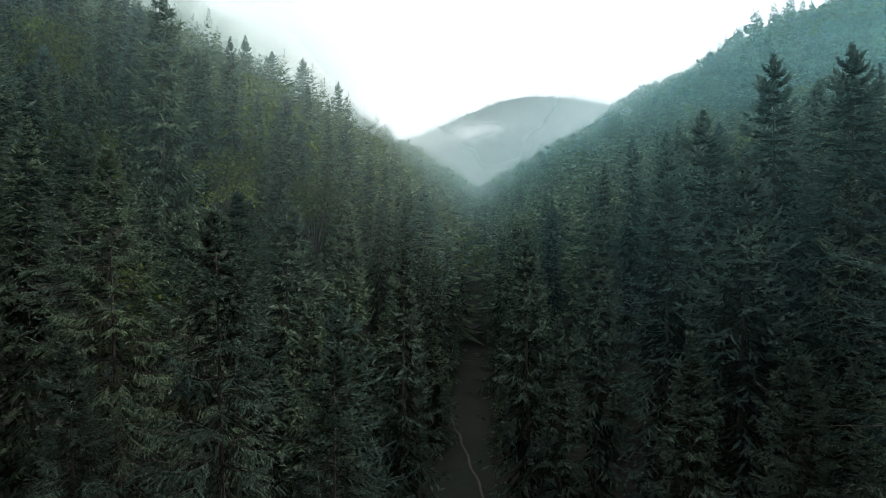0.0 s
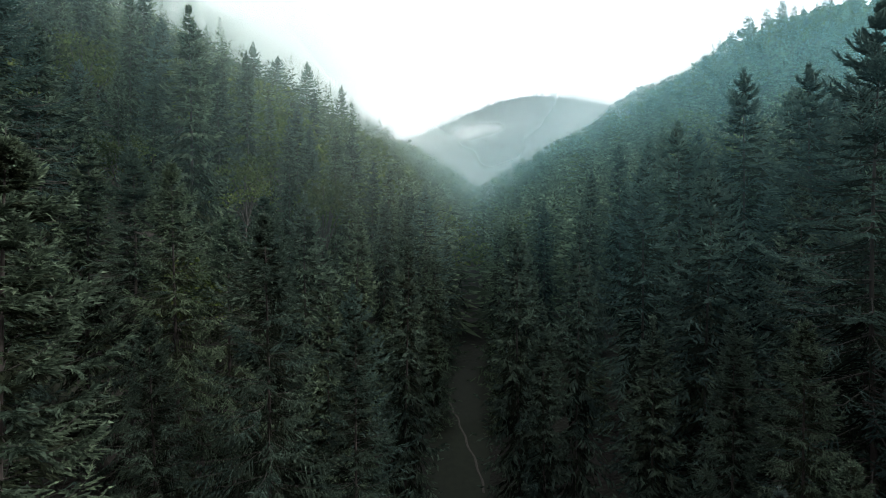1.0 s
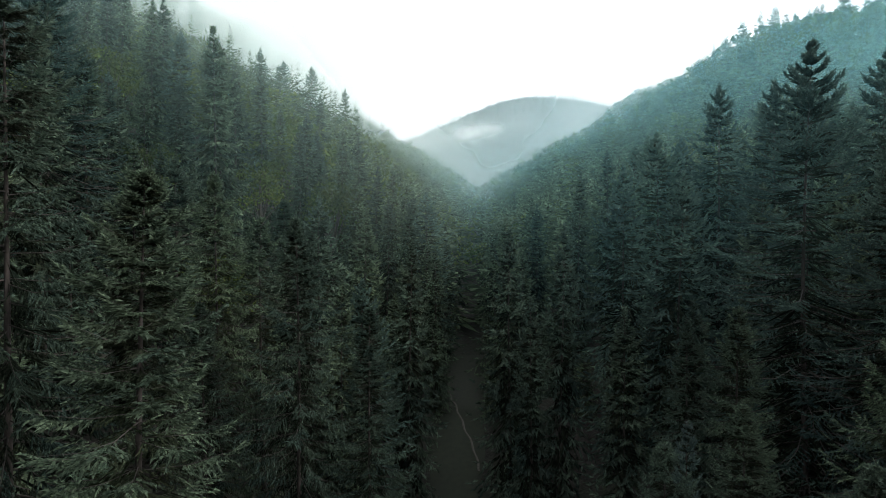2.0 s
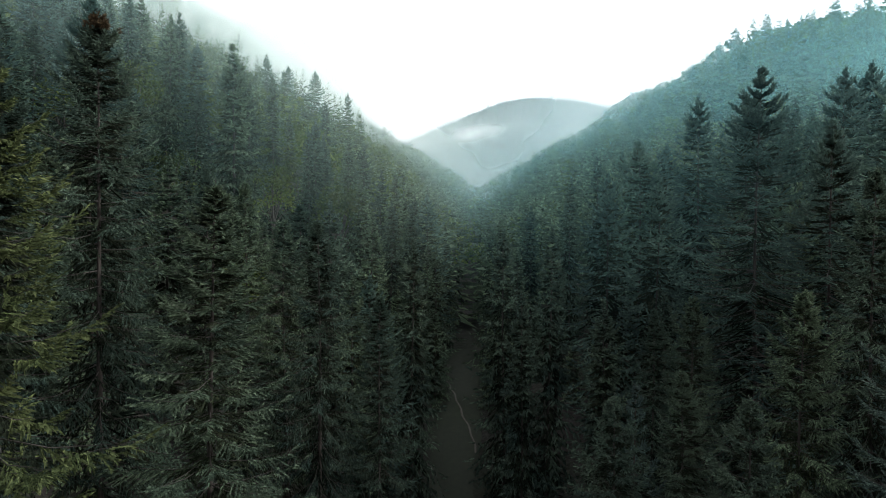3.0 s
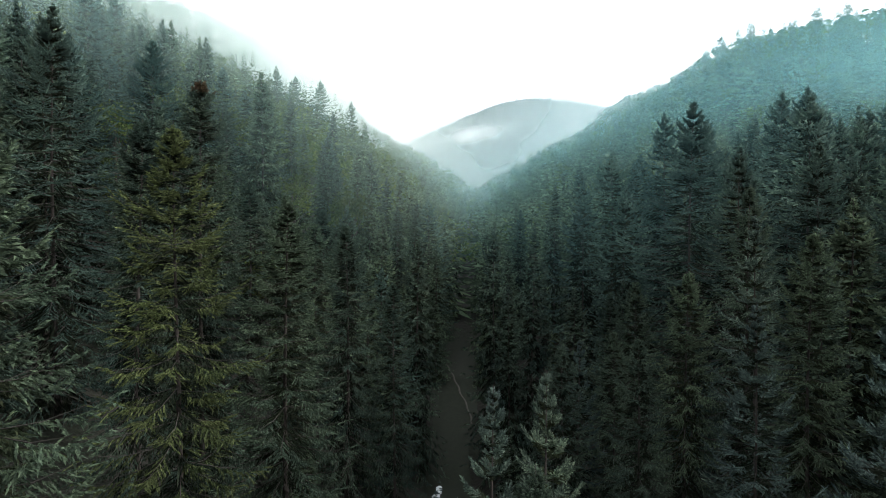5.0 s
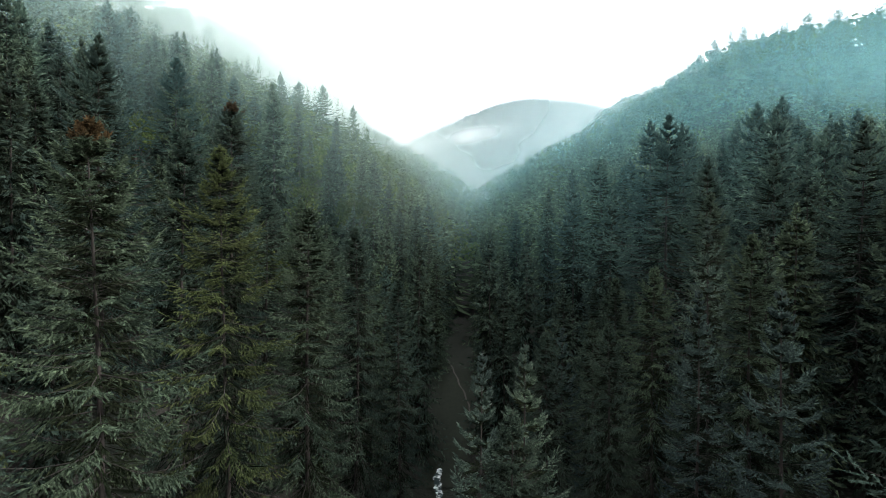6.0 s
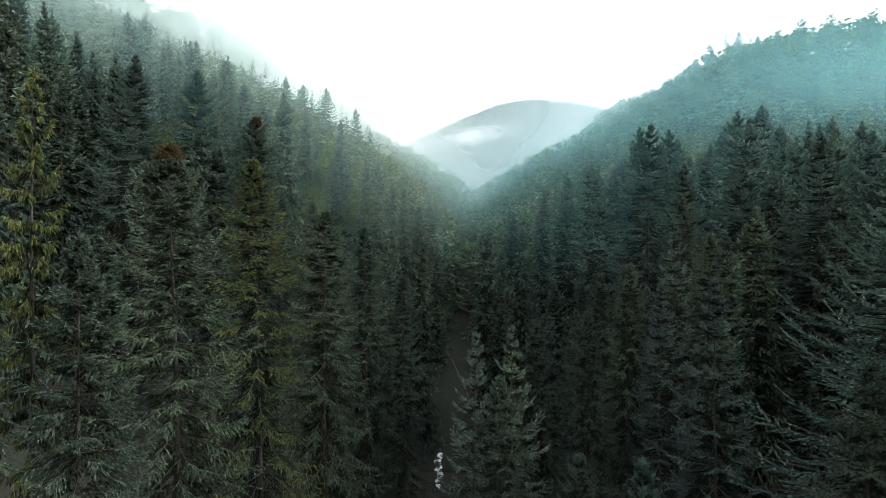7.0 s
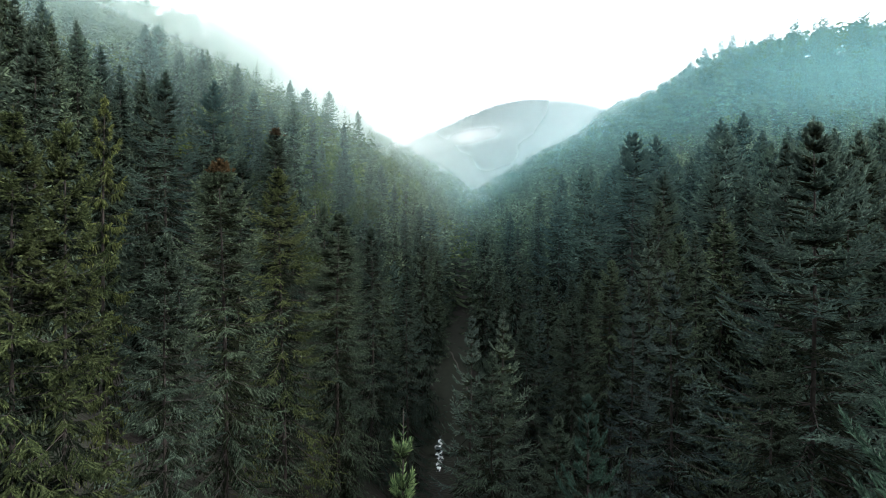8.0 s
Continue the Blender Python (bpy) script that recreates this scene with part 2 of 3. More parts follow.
def ribbon(name, points, widths, mat, lift, label, category, seed):
    """A strip laid over the ground along points of the plan."""
    r = random.Random(seed)
    k = np.linspace(0, 1, 40)
    pts = np.array(points, float)
    t = np.linspace(0, 1, len(pts))
    cx, cy, w = np.interp(k, t, pts[:, 0]), np.interp(k, t, pts[:, 1]), np.interp(k, t, widths)
    rows = []
    for a, b, c in zip(cx, cy, w):
        rows.append([(a + c * e * r.uniform(0.8, 1.2) + 0.12 * math.sin(b * 1.7), b) for e in (-0.5, -0.2, 0.2, 0.5)])
    g = np.array(rows)
    z = land(g[..., 0], g[..., 1]) + lift + np.array([0, 0.05, 0.05, 0])[None]
    v = np.concatenate([g, z[..., None]], -1).reshape(-1, 3)
    i = (np.arange(39)[:, None] * 4 + np.arange(3)[None]).ravel()
    return tagged(new(name, mesh_of(name, v, np.stack([i, i + 1, i + 5, i + 4], -1), mat)), label, category, kind="structure")


def foam():
    mat, n, l = material("rushing_water")
    coord, tex = n.new("ShaderNodeTexCoord"), n.new("ShaderNodeTexNoise")
    tex.inputs["Scale"].default_value, tex.inputs["Detail"].default_value = 1.1, 6
    l.new(coord.outputs["Object"], tex.inputs["Vector"])
    tone = ramp(n, l, tex.outputs[0], [(0.46, (0.04, 0.06, 0.06)), (0.60, (0.75, 0.82, 0.82))])
    bsdf, out = n.new("ShaderNodeBsdfPrincipled"), n.new("ShaderNodeOutputMaterial")
    bsdf.inputs["Roughness"].default_value = 0.25
    l.new(tone, bsdf.inputs["Base Color"])
    l.new(bsdf.outputs[0], out.inputs[0])
    return mat


ribbon("stream", [(-0.2, 50.5), (-0.6, 46), (-0.3, 42), (-0.7, 37)], [0.7, 1.3, 0.9, 0.5], foam(), 0.35, "narrow white rushing stream on the valley floor", "water", 3)
ribbon("footpath", [(0.7, 81), (2.0, 75), (3.2, 70), (4.4, 66), (5.0, 62)], [0.25, 0.3, 0.3, 0.3, 0.25], GRAVEL, 0.42, "thin pale trodden path up the meadow", "path", 4)


# ---- trees ----
def rotate(d, a):
    """Turn directions about the vertical."""
    c, s = np.cos(a), np.sin(a)
    return np.stack([d[..., 0] * c - d[..., 1] * s, d[..., 0] * s + d[..., 1] * c, d[..., 2]], -1)


def unit(d):
    return d / np.maximum(np.linalg.norm(d, axis=-1, keepdims=True), 1e-6)


def kites(base, way, length, width, rng, fold=0.25, loose=0.7):
    """Folded leaf-shaped sprays: four corners and two triangles each."""
    n = len(base)
    side = unit(np.cross(way, np.array([0, 0, 1.0])) + rng.normal(0, loose, (n, 3)))
    up = np.cross(side, way)
    mid = base + way * (length * rng.uniform(0.40, 0.6, n))[:, None]
    low = -up * (width * fold)[:, None]
    v = np.stack([base, mid + side * (width * 0.5)[:, None] + low, base + way * length[:, None], mid - side * (width * 0.5)[:, None] + low], 1)
    i = np.arange(n)[:, None] * 4
    return v.reshape(-1, 3), np.concatenate([i + [0, 1, 2], i + [0, 2, 3]], 0)


def tube(points, radii, sides=6):
    """A tapered rod along points."""
    points = np.asarray(points, float)
    a = np.linspace(0, 2 * np.pi, sides, endpoint=False)
    d = unit(np.gradient(points, axis=0))
    s = unit(np.cross(d, np.array([0.31, 0.95, 0.11])))
    w = np.cross(d, s)
    v = points[:, None] + np.asarray(radii)[:, None, None] * (np.cos(a)[None, :, None] * s[:, None] + np.sin(a)[None, :, None] * w[:, None])
    k = np.arange(len(points) - 1)[:, None] * sides
    j, j2 = np.arange(sides)[None, :], (np.arange(sides)[None, :] + 1) % sides
    f = np.stack([k + j, k + j2, k + sides + j2, k + sides + j], -1).reshape(-1, 4)
    return v.reshape(-1, 3), f


def join(pieces):
    vs, fs, k = [], [], 0
    for v, f in pieces:
        vs.append(v)
        fs.append(f + k)
        k += len(v)
    return np.concatenate(vs), np.concatenate(fs)


def spruce(seed, height, radius, whorls, per, twigs, sprays, hang=0.5, bare=0.06, shape=0.72, lift=0.0, spray=0.22, wide=0.30, uneven=0.17,
           twig=0.12, reach=0.9, core=220, jitter=0.3, spread=1.0, tail=0.0, plate=0.0, cap=1.0, thick=0.04):
    """A spruce as arrays: crown, boughs, trunk and the crown's material slots. hang: how far the side twigs droop; bare: the stem below the crown;
    lift: raises the boughs; jitter: how far boughs stray from their whorls; core: dead inner twigs; tail: hanging tassels at the twigs' ends;
    plate: the breadth of a whole bough drawn as one leaf, for trees far off; cap: where the crown stops widening;
    thick: the breadth of the dead twigs."""
    rng = np.random.default_rng(seed)
    down = np.array([0, 0, -1.0])
    steps = bare + (0.985 - bare) * (1 - (1 - np.linspace(0, 1, whorls)) ** 1.15)
    h = np.clip(np.repeat(steps, per) + rng.normal(0, jitter / whorls, whorls * per), bare, 0.988)
    nb = len(h)
    az = np.tile(np.arange(per) / per * 2 * np.pi, whorls) + np.repeat(rng.uniform(0, 6.28, whorls), per) + rng.normal(0, 0.3, nb)
    gap = 1 - 0.30 * np.clip(np.sin(az + h * 17 + seed) * np.sin(h * 27 + seed * 1.7), 0, 1)
    prof = np.minimum((1 - h) ** shape, cap) * np.minimum(1, 0.62 + (h - bare) * 3.2) * (1 - np.exp(-(1 - h) * height / 1.7))
    length = radius * prof * gap * rng.normal(1, uneven, nb).clip(0.5, 1.45) + 0.10
    rise = np.radians(-20 + 52 * h ** 2.4 + lift) + rng.normal(0, 0.10, nb)
    sag = (0.34 * (1 - h) + 0.06) * (0.6 + 0.6 * hang)
    bend = lambda k: np.stack([0.006 * height * np.sin(k * 5 + seed), 0.006 * height * np.cos(k * 4 + seed * 2), 0 * k], -1)
    root = np.stack([0 * h, 0 * h, h * height], -1) + bend(h)
    out = np.stack([np.cos(az), np.sin(az), 0 * az], -1)
    veer = rng.normal(0, 0.16, nb)

    def along(s):
        """Points at the share s of each bough."""
        z = np.tan(rise)[:, None] * s - sag[:, None] * s ** 2 + (0.20 + 0.05 * hang) * s ** 5
        w = rotate(np.repeat(out[:, None], s.shape[1], 1), veer[:, None] * s)
        return root[:, None] + length[:, None, None] * (s[..., None] * w + z[..., None] * np.array([0, 0, 1.0]))

    s = np.sort(0.10 + 0.90 * (np.arange(twigs)[None] + rng.uniform(0.1, 0.9, (nb, twigs))) / twigs, 1)
    s[:, -1] = 1.0
    p = along(s)
    tan = unit(along(s + 0.03) - along(s - 0.03))
    sgn = np.where((np.arange(twigs)[None] + rng.integers(0, 2, (nb, 1))) % 2 == 0, 1.0, -1.0)
    ang = sgn * rng.uniform(0.5, 1.15, (nb, twigs)) * spread
    ang[:, -1] *= 0.15
    low = hang * rng.uniform(0.3, 1.6, (nb, twigs)) * np.clip(1.2 - h, 0.15, 1)[:, None] * (1 - 0.6 * (s > 0.97))
    way = unit(rotate(tan, ang) + low[..., None] * down)
    tl = np.minimum(length[:, None] * (0.42 - 0.24 * s) + 0.06, reach) * rng.uniform(0.65, 1.3, (nb, twigs))
    spine = kites(p.reshape(-1, 3), way.reshape(-1, 3), tl.ravel(), (tl.ravel() * 1.2 if plate else np.minimum(tl.ravel() * 1.4, 1)) * twig * rng.uniform(0.7, 1.3, nb * twigs) + 0.02, rng, 0.4)

    # the needled side shoots: slim triangles, a comb along each twig
    q = (np.arange(sprays) + 0.7)[None, None] / sprays * rng.uniform(0.85, 1.08, (nb, twigs, sprays))
    kb = p[:, :, None] + way[:, :, None] * (tl[:, :, None] * q)[..., None]
    turn = np.where(np.arange(sprays) % 2 == 0, 1, -1) * rng.uniform(0.25, 0.95, (nb, twigs, sprays)) * (1.1 - 0.8 * q)
    kd = rotate(np.repeat(way[:, :, None], sprays, 2), turn)
    kd = unit(kd + rng.normal(0, 0.20, kd.shape) + (0.25 * hang * rng.uniform(0, 2, q.shape) + tail * q * rng.uniform(0, 1.2, q.shape))[..., None] * down)
    kl = np.minimum(spray, 0.40 * length + 0.06)[:, None, None] * rng.uniform(0.6, 1.35, q.shape) * (1 + 0.5 * tail * q)
    kd, kb, kl = kd.reshape(-1, 3), kb.reshape(-1, 3), kl.ravel()
    side = unit(np.cross(kd, rng.normal(0, 1, kd.shape)))
    half = (np.minimum(kl, spray) * wide * 0.5 * rng.uniform(0.75, 1.3, kl.shape))[:, None]
    n = len(kb)
    tri = np.stack([kb - side * half, kb + side * half, kb + kd * kl[:, None]], 1).reshape(-1, 3)
    shoots = (tri, np.arange(3 * n).reshape(-1, 3))
    # shoots near the stem take the colour with the crown's shade in it
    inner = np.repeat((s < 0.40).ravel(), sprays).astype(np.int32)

    # the leader's bristles
    nt = 10 + 2 * twigs
    hz, ta = rng.uniform(0.955, 1.0, nt), rng.uniform(0, 6.28, nt)
    td = unit(np.stack([np.cos(ta), np.sin(ta), rng.uniform(0.3, 1.6, nt)], -1))
    tk = min(spray * 1.3, 0.5) * rng.uniform(0.5, 1.0, nt)
    top = kites(np.stack([0 * hz, 0 * hz, hz * height], -1) + bend(hz), td, tk, tk * wide, rng)

    # dead inner twigs round the stem
    ch = rng.uniform(bare, 0.93, core)
    ca = rng.uniform(0, 6.28, core)
    cr = radius * np.minimum((1 - ch) ** shape, cap) * (1 - np.exp(-(1 - ch) * height / 1.7))
    cd = unit(np.stack([np.cos(ca), np.sin(ca), rng.uniform(-0.9, 0.1, core)], -1))
    dead = kites(np.stack([0 * ch, 0 * ch, ch * height], -1) + bend(ch), cd, cr * rng.uniform(0.35, 0.80, core), cr * thick * rng.uniform(0.6, 1.4, core), rng)
    # slot 1: the shade-darkened needles, for inner twigs and dead wood
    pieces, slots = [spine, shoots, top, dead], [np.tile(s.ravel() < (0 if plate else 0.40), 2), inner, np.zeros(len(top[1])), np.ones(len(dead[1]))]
    if plate:
        tip = along(np.full((nb, 1), 1.0))[:, 0] - root
        pieces.append(kites(root, unit(tip), length * 1.05, length * plate * rng.uniform(0.7, 1.3, nb), rng, 0.35))
        slots.append(np.zeros(2 * nb))
    crown = join(pieces)
    slot = np.concatenate(slots).astype(np.int32)
    k = np.linspace(0, 1, 12)
    stem = bend(k) + np.stack([0 * k, 0 * k, k * height * 1.005], -1)
    trunk = tube(stem, 0.0075 * height * (1 - k) ** 0.9 + 0.006 + 0.005 * height * np.exp(-k * 30), 8)
    return crown, (along, length, h), trunk, slot


def limbs_of(along, length, sides=3):
    s = np.array([0.0, 0.5, 1.0])
    pts = along(np.repeat(s[None], len(length), 0))
    return join([tube(pts[i], (0.008 * length[i] + 0.005) * np.array([1, 0.6, 0.15]), sides) for i in range(len(length))])


def tree_kind(name, mats, label, seed, height, radius, near, brown=0.0, **how):
    """A tree of parts, kept aside as the pattern for its copies. mats: outer needles and the shade-darkened inner ones.
    Returns the pattern's Empty and its height.
    """
    crown, (along, length, h), trunk, slot = spruce(seed, height, radius, **how)
    ob = new(name)
    ob.empty_display_size = 0.5
    tagged(ob, label, "tree")
    part_of("trunk", mesh_of("trunk", *trunk, BARK), ob)
    if near:
        part_of("limbwork", mesh_of("limbwork", *limbs_of(along, length), TWIG), ob, "thin grey-brown boughs")["kind"] = "stuff"
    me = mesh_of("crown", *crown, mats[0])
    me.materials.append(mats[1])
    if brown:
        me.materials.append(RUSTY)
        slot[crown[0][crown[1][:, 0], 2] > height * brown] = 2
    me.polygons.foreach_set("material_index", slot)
    part_of("crown", me, ob)
    return ob, height


NEAR = dict(whorls=38, per=6, twigs=26, sprays=12, spray=0.15, wide=0.52, twig=0.06, reach=0.60, core=260)
MID = dict(whorls=30, per=6, twigs=10, sprays=4, spray=0.46, wide=0.55, twig=0.26, reach=1.3, core=140, thick=0.07)
GREEN, DARK = (NEEDLES, SHADED_OLD), (FIR, SHADED_OLD)
KINDS = {
    "spruce": [tree_kind("spruce_tree", GREEN, "tall dark green spruce with drooping boughs in the dense forest", 11 + i, 30, 4.4 + 0.2 * i, True, hang=0.75 + 0.15 * i, shape=0.54, tail=0.25, **NEAR) for i in range(4)],
    "mossy": [tree_kind("spruce_tree", (MOSSY, SHADED_OLD), "tall yellow-green lichened spruce with ragged hanging twigs", 31 + i, 30, 4.5, True, shape=0.54, hang=0.85, uneven=0.24, tail=0.3, **NEAR) for i in range(2)],
    "young": [tree_kind("spruce_tree", (YOUNG, SHADED_OLD), "fresh blue-green spruce with a slender bare leader", 41 + i, 24, 4.5, True, hang=0.30, lift=4, shape=0.74, **{**NEAR, "whorls": 23, "per": 6, "spray": 0.14, "jitter": 0.16, "core": 120}) for i in range(2)],
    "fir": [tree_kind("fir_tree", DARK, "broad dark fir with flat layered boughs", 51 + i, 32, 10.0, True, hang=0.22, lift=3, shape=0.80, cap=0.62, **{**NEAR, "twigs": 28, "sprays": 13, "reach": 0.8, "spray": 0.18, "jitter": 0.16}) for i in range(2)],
    "teal": [tree_kind("spruce_tree", (TEAL_GREEN, SHADED_OLD), "bright blue-green young spruce with crisp upturned boughs", 43, 24, 4.4, True, shape=0.72, hang=0.22, lift=8, **{**NEAR, "twigs": 24, "sprays": 14, "spray": 0.13, "wide": 0.34, "whorls": 28, "jitter": 0.18})],
    "fresh": [tree_kind("spruce_tree", (FRESH, SHADED_OLD), "slender bright green young spruce with a bare leader", 44, 34, 2.6, True, hang=0.25, lift=6, **{**NEAR, "whorls": 44, "per": 5, "twigs": 18, "sprays": 12, "spray": 0.12, "wide": 0.34, "jitter": 0.15})],
    "rusty": [tree_kind("spruce_tree", GREEN, "dark green spruce with a browned dying tip", 46, 30, 5.0, True, shape=0.5, brown=0.975, hang=0.95, tail=0.3, **NEAR)],
    "weeping": [tree_kind("spruce_tree", (MOSSY, SHADED_OLD), "gaunt spruce hung with long trailing lichened twigs", 48, 30, 3.2, True, hang=2.2, uneven=0.5, tail=1.6, **{**NEAR, "whorls": 24, "per": 5})],
    "mid": [tree_kind("spruce_tree", GREEN, "dark green spruce on the forested slope", 61 + i, 28, 4.0 + 0.3 * i, False, hang=0.6, **MID) for i in range(4)],
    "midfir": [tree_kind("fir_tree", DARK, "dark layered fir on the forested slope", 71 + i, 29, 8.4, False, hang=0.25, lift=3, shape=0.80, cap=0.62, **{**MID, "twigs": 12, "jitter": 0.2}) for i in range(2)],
}


def beech(seed, height, radius, clumps, leaves, size):
    """A broadleaf tree: leaf clumps round spreading limbs, with gaps between them."""
    rng = np.random.default_rng(seed)
    a, e = rng.uniform(0, 6.28, clumps), rng.uniform(-0.35, 1.0, clumps)
    rad = rng.uniform(0.45, 1.0, clumps)
    c = np.stack([np.cos(a) * np.cos(e) * radius * rad, np.sin(a) * np.cos(e) * radius * rad, height * 0.62 + np.sin(e) * height * 0.36 * rad], -1)
    base = np.repeat(c, leaves, 0) + rng.normal(0, radius * 0.17, (clumps * leaves, 3)) * [1, 1, 0.7]
    way = unit(rng.normal(0, 1, base.shape) + [0, 0, -0.2])
    kl = size * rng.uniform(0.6, 1.4, len(base))
    crown = kites(base, way, kl, kl * 0.8, rng, 0.15)
    fork = np.array([0, 0, height * 0.3])
    wood = [tube(np.stack([0.1 * np.sin(np.linspace(0, 3, 8)), 0 * np.linspace(0, 1, 8), np.linspace(0, height * 0.85, 8)], -1), np.linspace(0.24, 0.05, 8), 7)]
    for k in c[:: max(1, clumps // 14)]:
        wood.append(tube(np.stack([fork + (k - fork) * q + [0, 0, 0.8 * math.sin(q * 3.1)] for q in (0, 0.35, 0.7, 1)]), np.array([0.11, 0.08, 0.05, 0.02]), 5))
    return crown, join(wood)


def beech_kind(seed, height, radius):
    crown, wood = beech(seed, height, radius, 46, 42, 0.42)
    ob = new("beech_tree")
    tagged(ob, "rounded light green beech among the dark spruces", "tree")
    part_of("trunk", mesh_of("trunk", *wood, TWIG), ob, "smooth grey stem with spreading limbs")
    part_of("crown", mesh_of("crown", *crown, LEAVES), ob)
    return ob, height


KINDS["beech"] = [beech_kind(21 + i, 17, 4.2) for i in range(2)]
USED = set()
PLACED = []
chance = random.Random(5)


def plant(kind, x, y, top, girth=1.0):
    """Stand a tree of that kind on the ground, with its tip at the height top."""
    pattern, height = KINDS[kind][0]
    KINDS[kind].append(KINDS[kind].pop(0))
    z = land_at(x, y) - 0.15
    sz = (top - z) / height
    sx = girth * min(1.25, max(0.6, sz ** 0.5))
    m = Matrix.LocRotScale((x, y, z), Euler((0, 0, chance.uniform(0, 6.28))), (sx, sx, sz))
    PLACED.append((x, y))
    if pattern.name in USED:
        return copy_thing(pattern, m @ Matrix.Diagonal((*(1 / k for k in pattern.scale), 1)))
    USED.add(pattern.name)
    pattern.matrix_basis = m
    return pattern


LEFT_BANK = [
    ("spruce", -10.5, 7.5, 38.4, 1.22), ("rusty", -13.0, -16.8, 40.4, 1.05), ("mossy", -13.4, -2.4, 41.6, 1.05), ("rusty", -17.5, 10.4, 47.2, 1.0),
    ("weeping", -20.9, -14.7, 44.5, 0.9), ("fir", -30.6, 14.3, 54.2, 0.9), ("fir", -34.7, 38.7, 59.5, 1.0), ("spruce", -19.6, 5.9, 43.6, 1.0),
    ("mossy", -14.6, -31.0, 40.3, 0.85), ("mossy", -13.6, -30.0, 40.1, 0.75), ("spruce", -12.5, -24.5, 36.1, 0.85), ("mid", -26.9, 1.8, 36.6, 1.0),
    ("spruce", -9.0, 23.5, 37.2, 1.0), ("spruce", -4.6, 25.5, 31.4, 0.9), ("mid", -8.8, 54.0, 38.8, 1.0), ("mid", -3.4, 50.0, 35.6, 0.9),
    ("spruce", -15.0, 23.7, 31.8, 0.85), ("spruce", -16.0, 28.4, 40.4, 0.95),
]
LEFT_SLOPE = [
    ("spruce", -13.4, 30.8, 37.4, 1.1), ("spruce", -22.3, 35.6, 42.4, 1.1), ("spruce", -15.3, 44.4, 39.5, 1.1), ("mid", -13.1, 50.0, 40.2, 1.1),
    ("mid", -26.7, 37.6, 43.6, 1.1), ("mid", -27.3, 57.3, 60.6, 1.15), ("mid", -38.8, 55.3, 52.2, 1.1), ("mid", -34.5, 44.0, 54.4, 1.1),
    ("mid", -27.2, 113.9, 58.5, 1.1), ("mid", -57.3, 172.2, 94.5, 1.1), ("midfir", -57.1, 197.5, 98.0, 1.1), ("midfir", -51.5, 216.0, 101.2, 1.1),
    ("mid", -37.5, 213.0, 91.9, 1.1), ("mid", -18.1, 170.0, 55.0, 1.0), ("mid", -23.0, 95.0, 54.3, 1.0),
    ("mid", -39.3, 75.7, 59.1, 1.0), ("mid", -31.5, 136.8, 71.5, 1.0), ("midfir", -56.3, 61.4, 76.0, 0.9), ("midfir", -54.1, 37.0, 66.5, 0.9),
]
RIGHT_BANK = [
    ("young", 4.25, -8.2, 30.4, 0.95), ("young", 1.85, -10.6, 30.4, 0.9), ("spruce", 3.3, -13.0, 28.4, 0.9), ("spruce", 16.6, 7.1, 33.7, 0.9),
    ("young", 18.9, 3.0, 37.3, 0.9), ("spruce", 20.7, 0.3, 36.3, 0.9), ("young", 14.4, -14.2, 33.8, 1.0), ("young", 14.9, -4.5, 32.8, 0.9),
    ("teal", 5.3, -29.6, 30.2, 0.85), ("spruce", 6.9, -15.0, 25.0, 0.8), ("mid", 27.7, 7.5, 38.6, 1.0), ("mid", 23.8, 4.4, 36.5, 0.9),
    ("young", 10.2, 11.2, 28.3, 0.85), ("spruce", 11.7, 2.6, 30.0, 0.85), ("spruce", 8.6, 8.8, 28.3, 0.9), ("spruce", 12.9, 11.8, 28.9, 0.9),
    ("spruce", 14.8, -24.6, 31.8, 0.8), ("fir", 17.6, -22.8, 41.6, 1.0), ("teal", 9.0, -40.0, 35.0, 1.05), ("fresh", -0.5, -44.6, 33.9, 0.55),
]
RIGHT_SLOPE = [
    ("mid", 15.8, 37.3, 29.9, 1.0), ("mid", 21.0, 35.3, 30.8, 1.0), ("mid", 22.9, 32.8, 28.4, 1.0), ("mid", 12.3, 47.0, 37.2, 0.9),
    ("mid", 10.2, 80.0, 38.9, 1.1), ("fir", 25.8, 28.2, 50.0, 1.0), ("midfir", 38.8, 30.0, 51.0, 1.1), ("midfir", 38.7, 55.7, 54.3, 1.1),
    ("midfir", 26.6, 60.3, 49.1, 1.1), ("mid", 28.0, 86.8, 50.7, 1.1), ("mid", 7.6, 52.0, 37.0, 0.9), ("mid", 8.8, 44.0, 30.0, 0.9),
    ("fir", 31.2, 16.2, 44.1, 0.85), ("fir", 27.3, 21.5, 44.5, 0.85), ("midfir", 48.0, 51.0, 56.4, 1.0), ("midfir", 53.7, 54.7, 58.3, 1.0),
    ("midfir", 25.3, 49.2, 43.0, 0.9), ("midfir", 21.0, 55.0, 44.3, 0.9), ("midfir", 37.2, 66.4, 56.7, 1.0), ("fir", 37.9, 14.4, 46.6, 0.9),
    ("spruce", 23.0, 11.4, 39.8, 0.85), ("spruce", 18.4, 22.8, 31.8, 0.85), ("spruce", 17.4, 28.6, 30.2, 0.8),
]
for group, rows in (("spruces on the western bank", LEFT_BANK), ("trees on the western slope", LEFT_SLOPE), ("spruces on the eastern bank", RIGHT_BANK), ("trees on the eastern slope", RIGHT_SLOPE)):
    for row in rows:
        tagged(plant(*row), group=group)


def free(x, y, gap):
    return all((x - a) ** 2 + (y - b) ** 2 > gap * gap for a, b in PLACED)


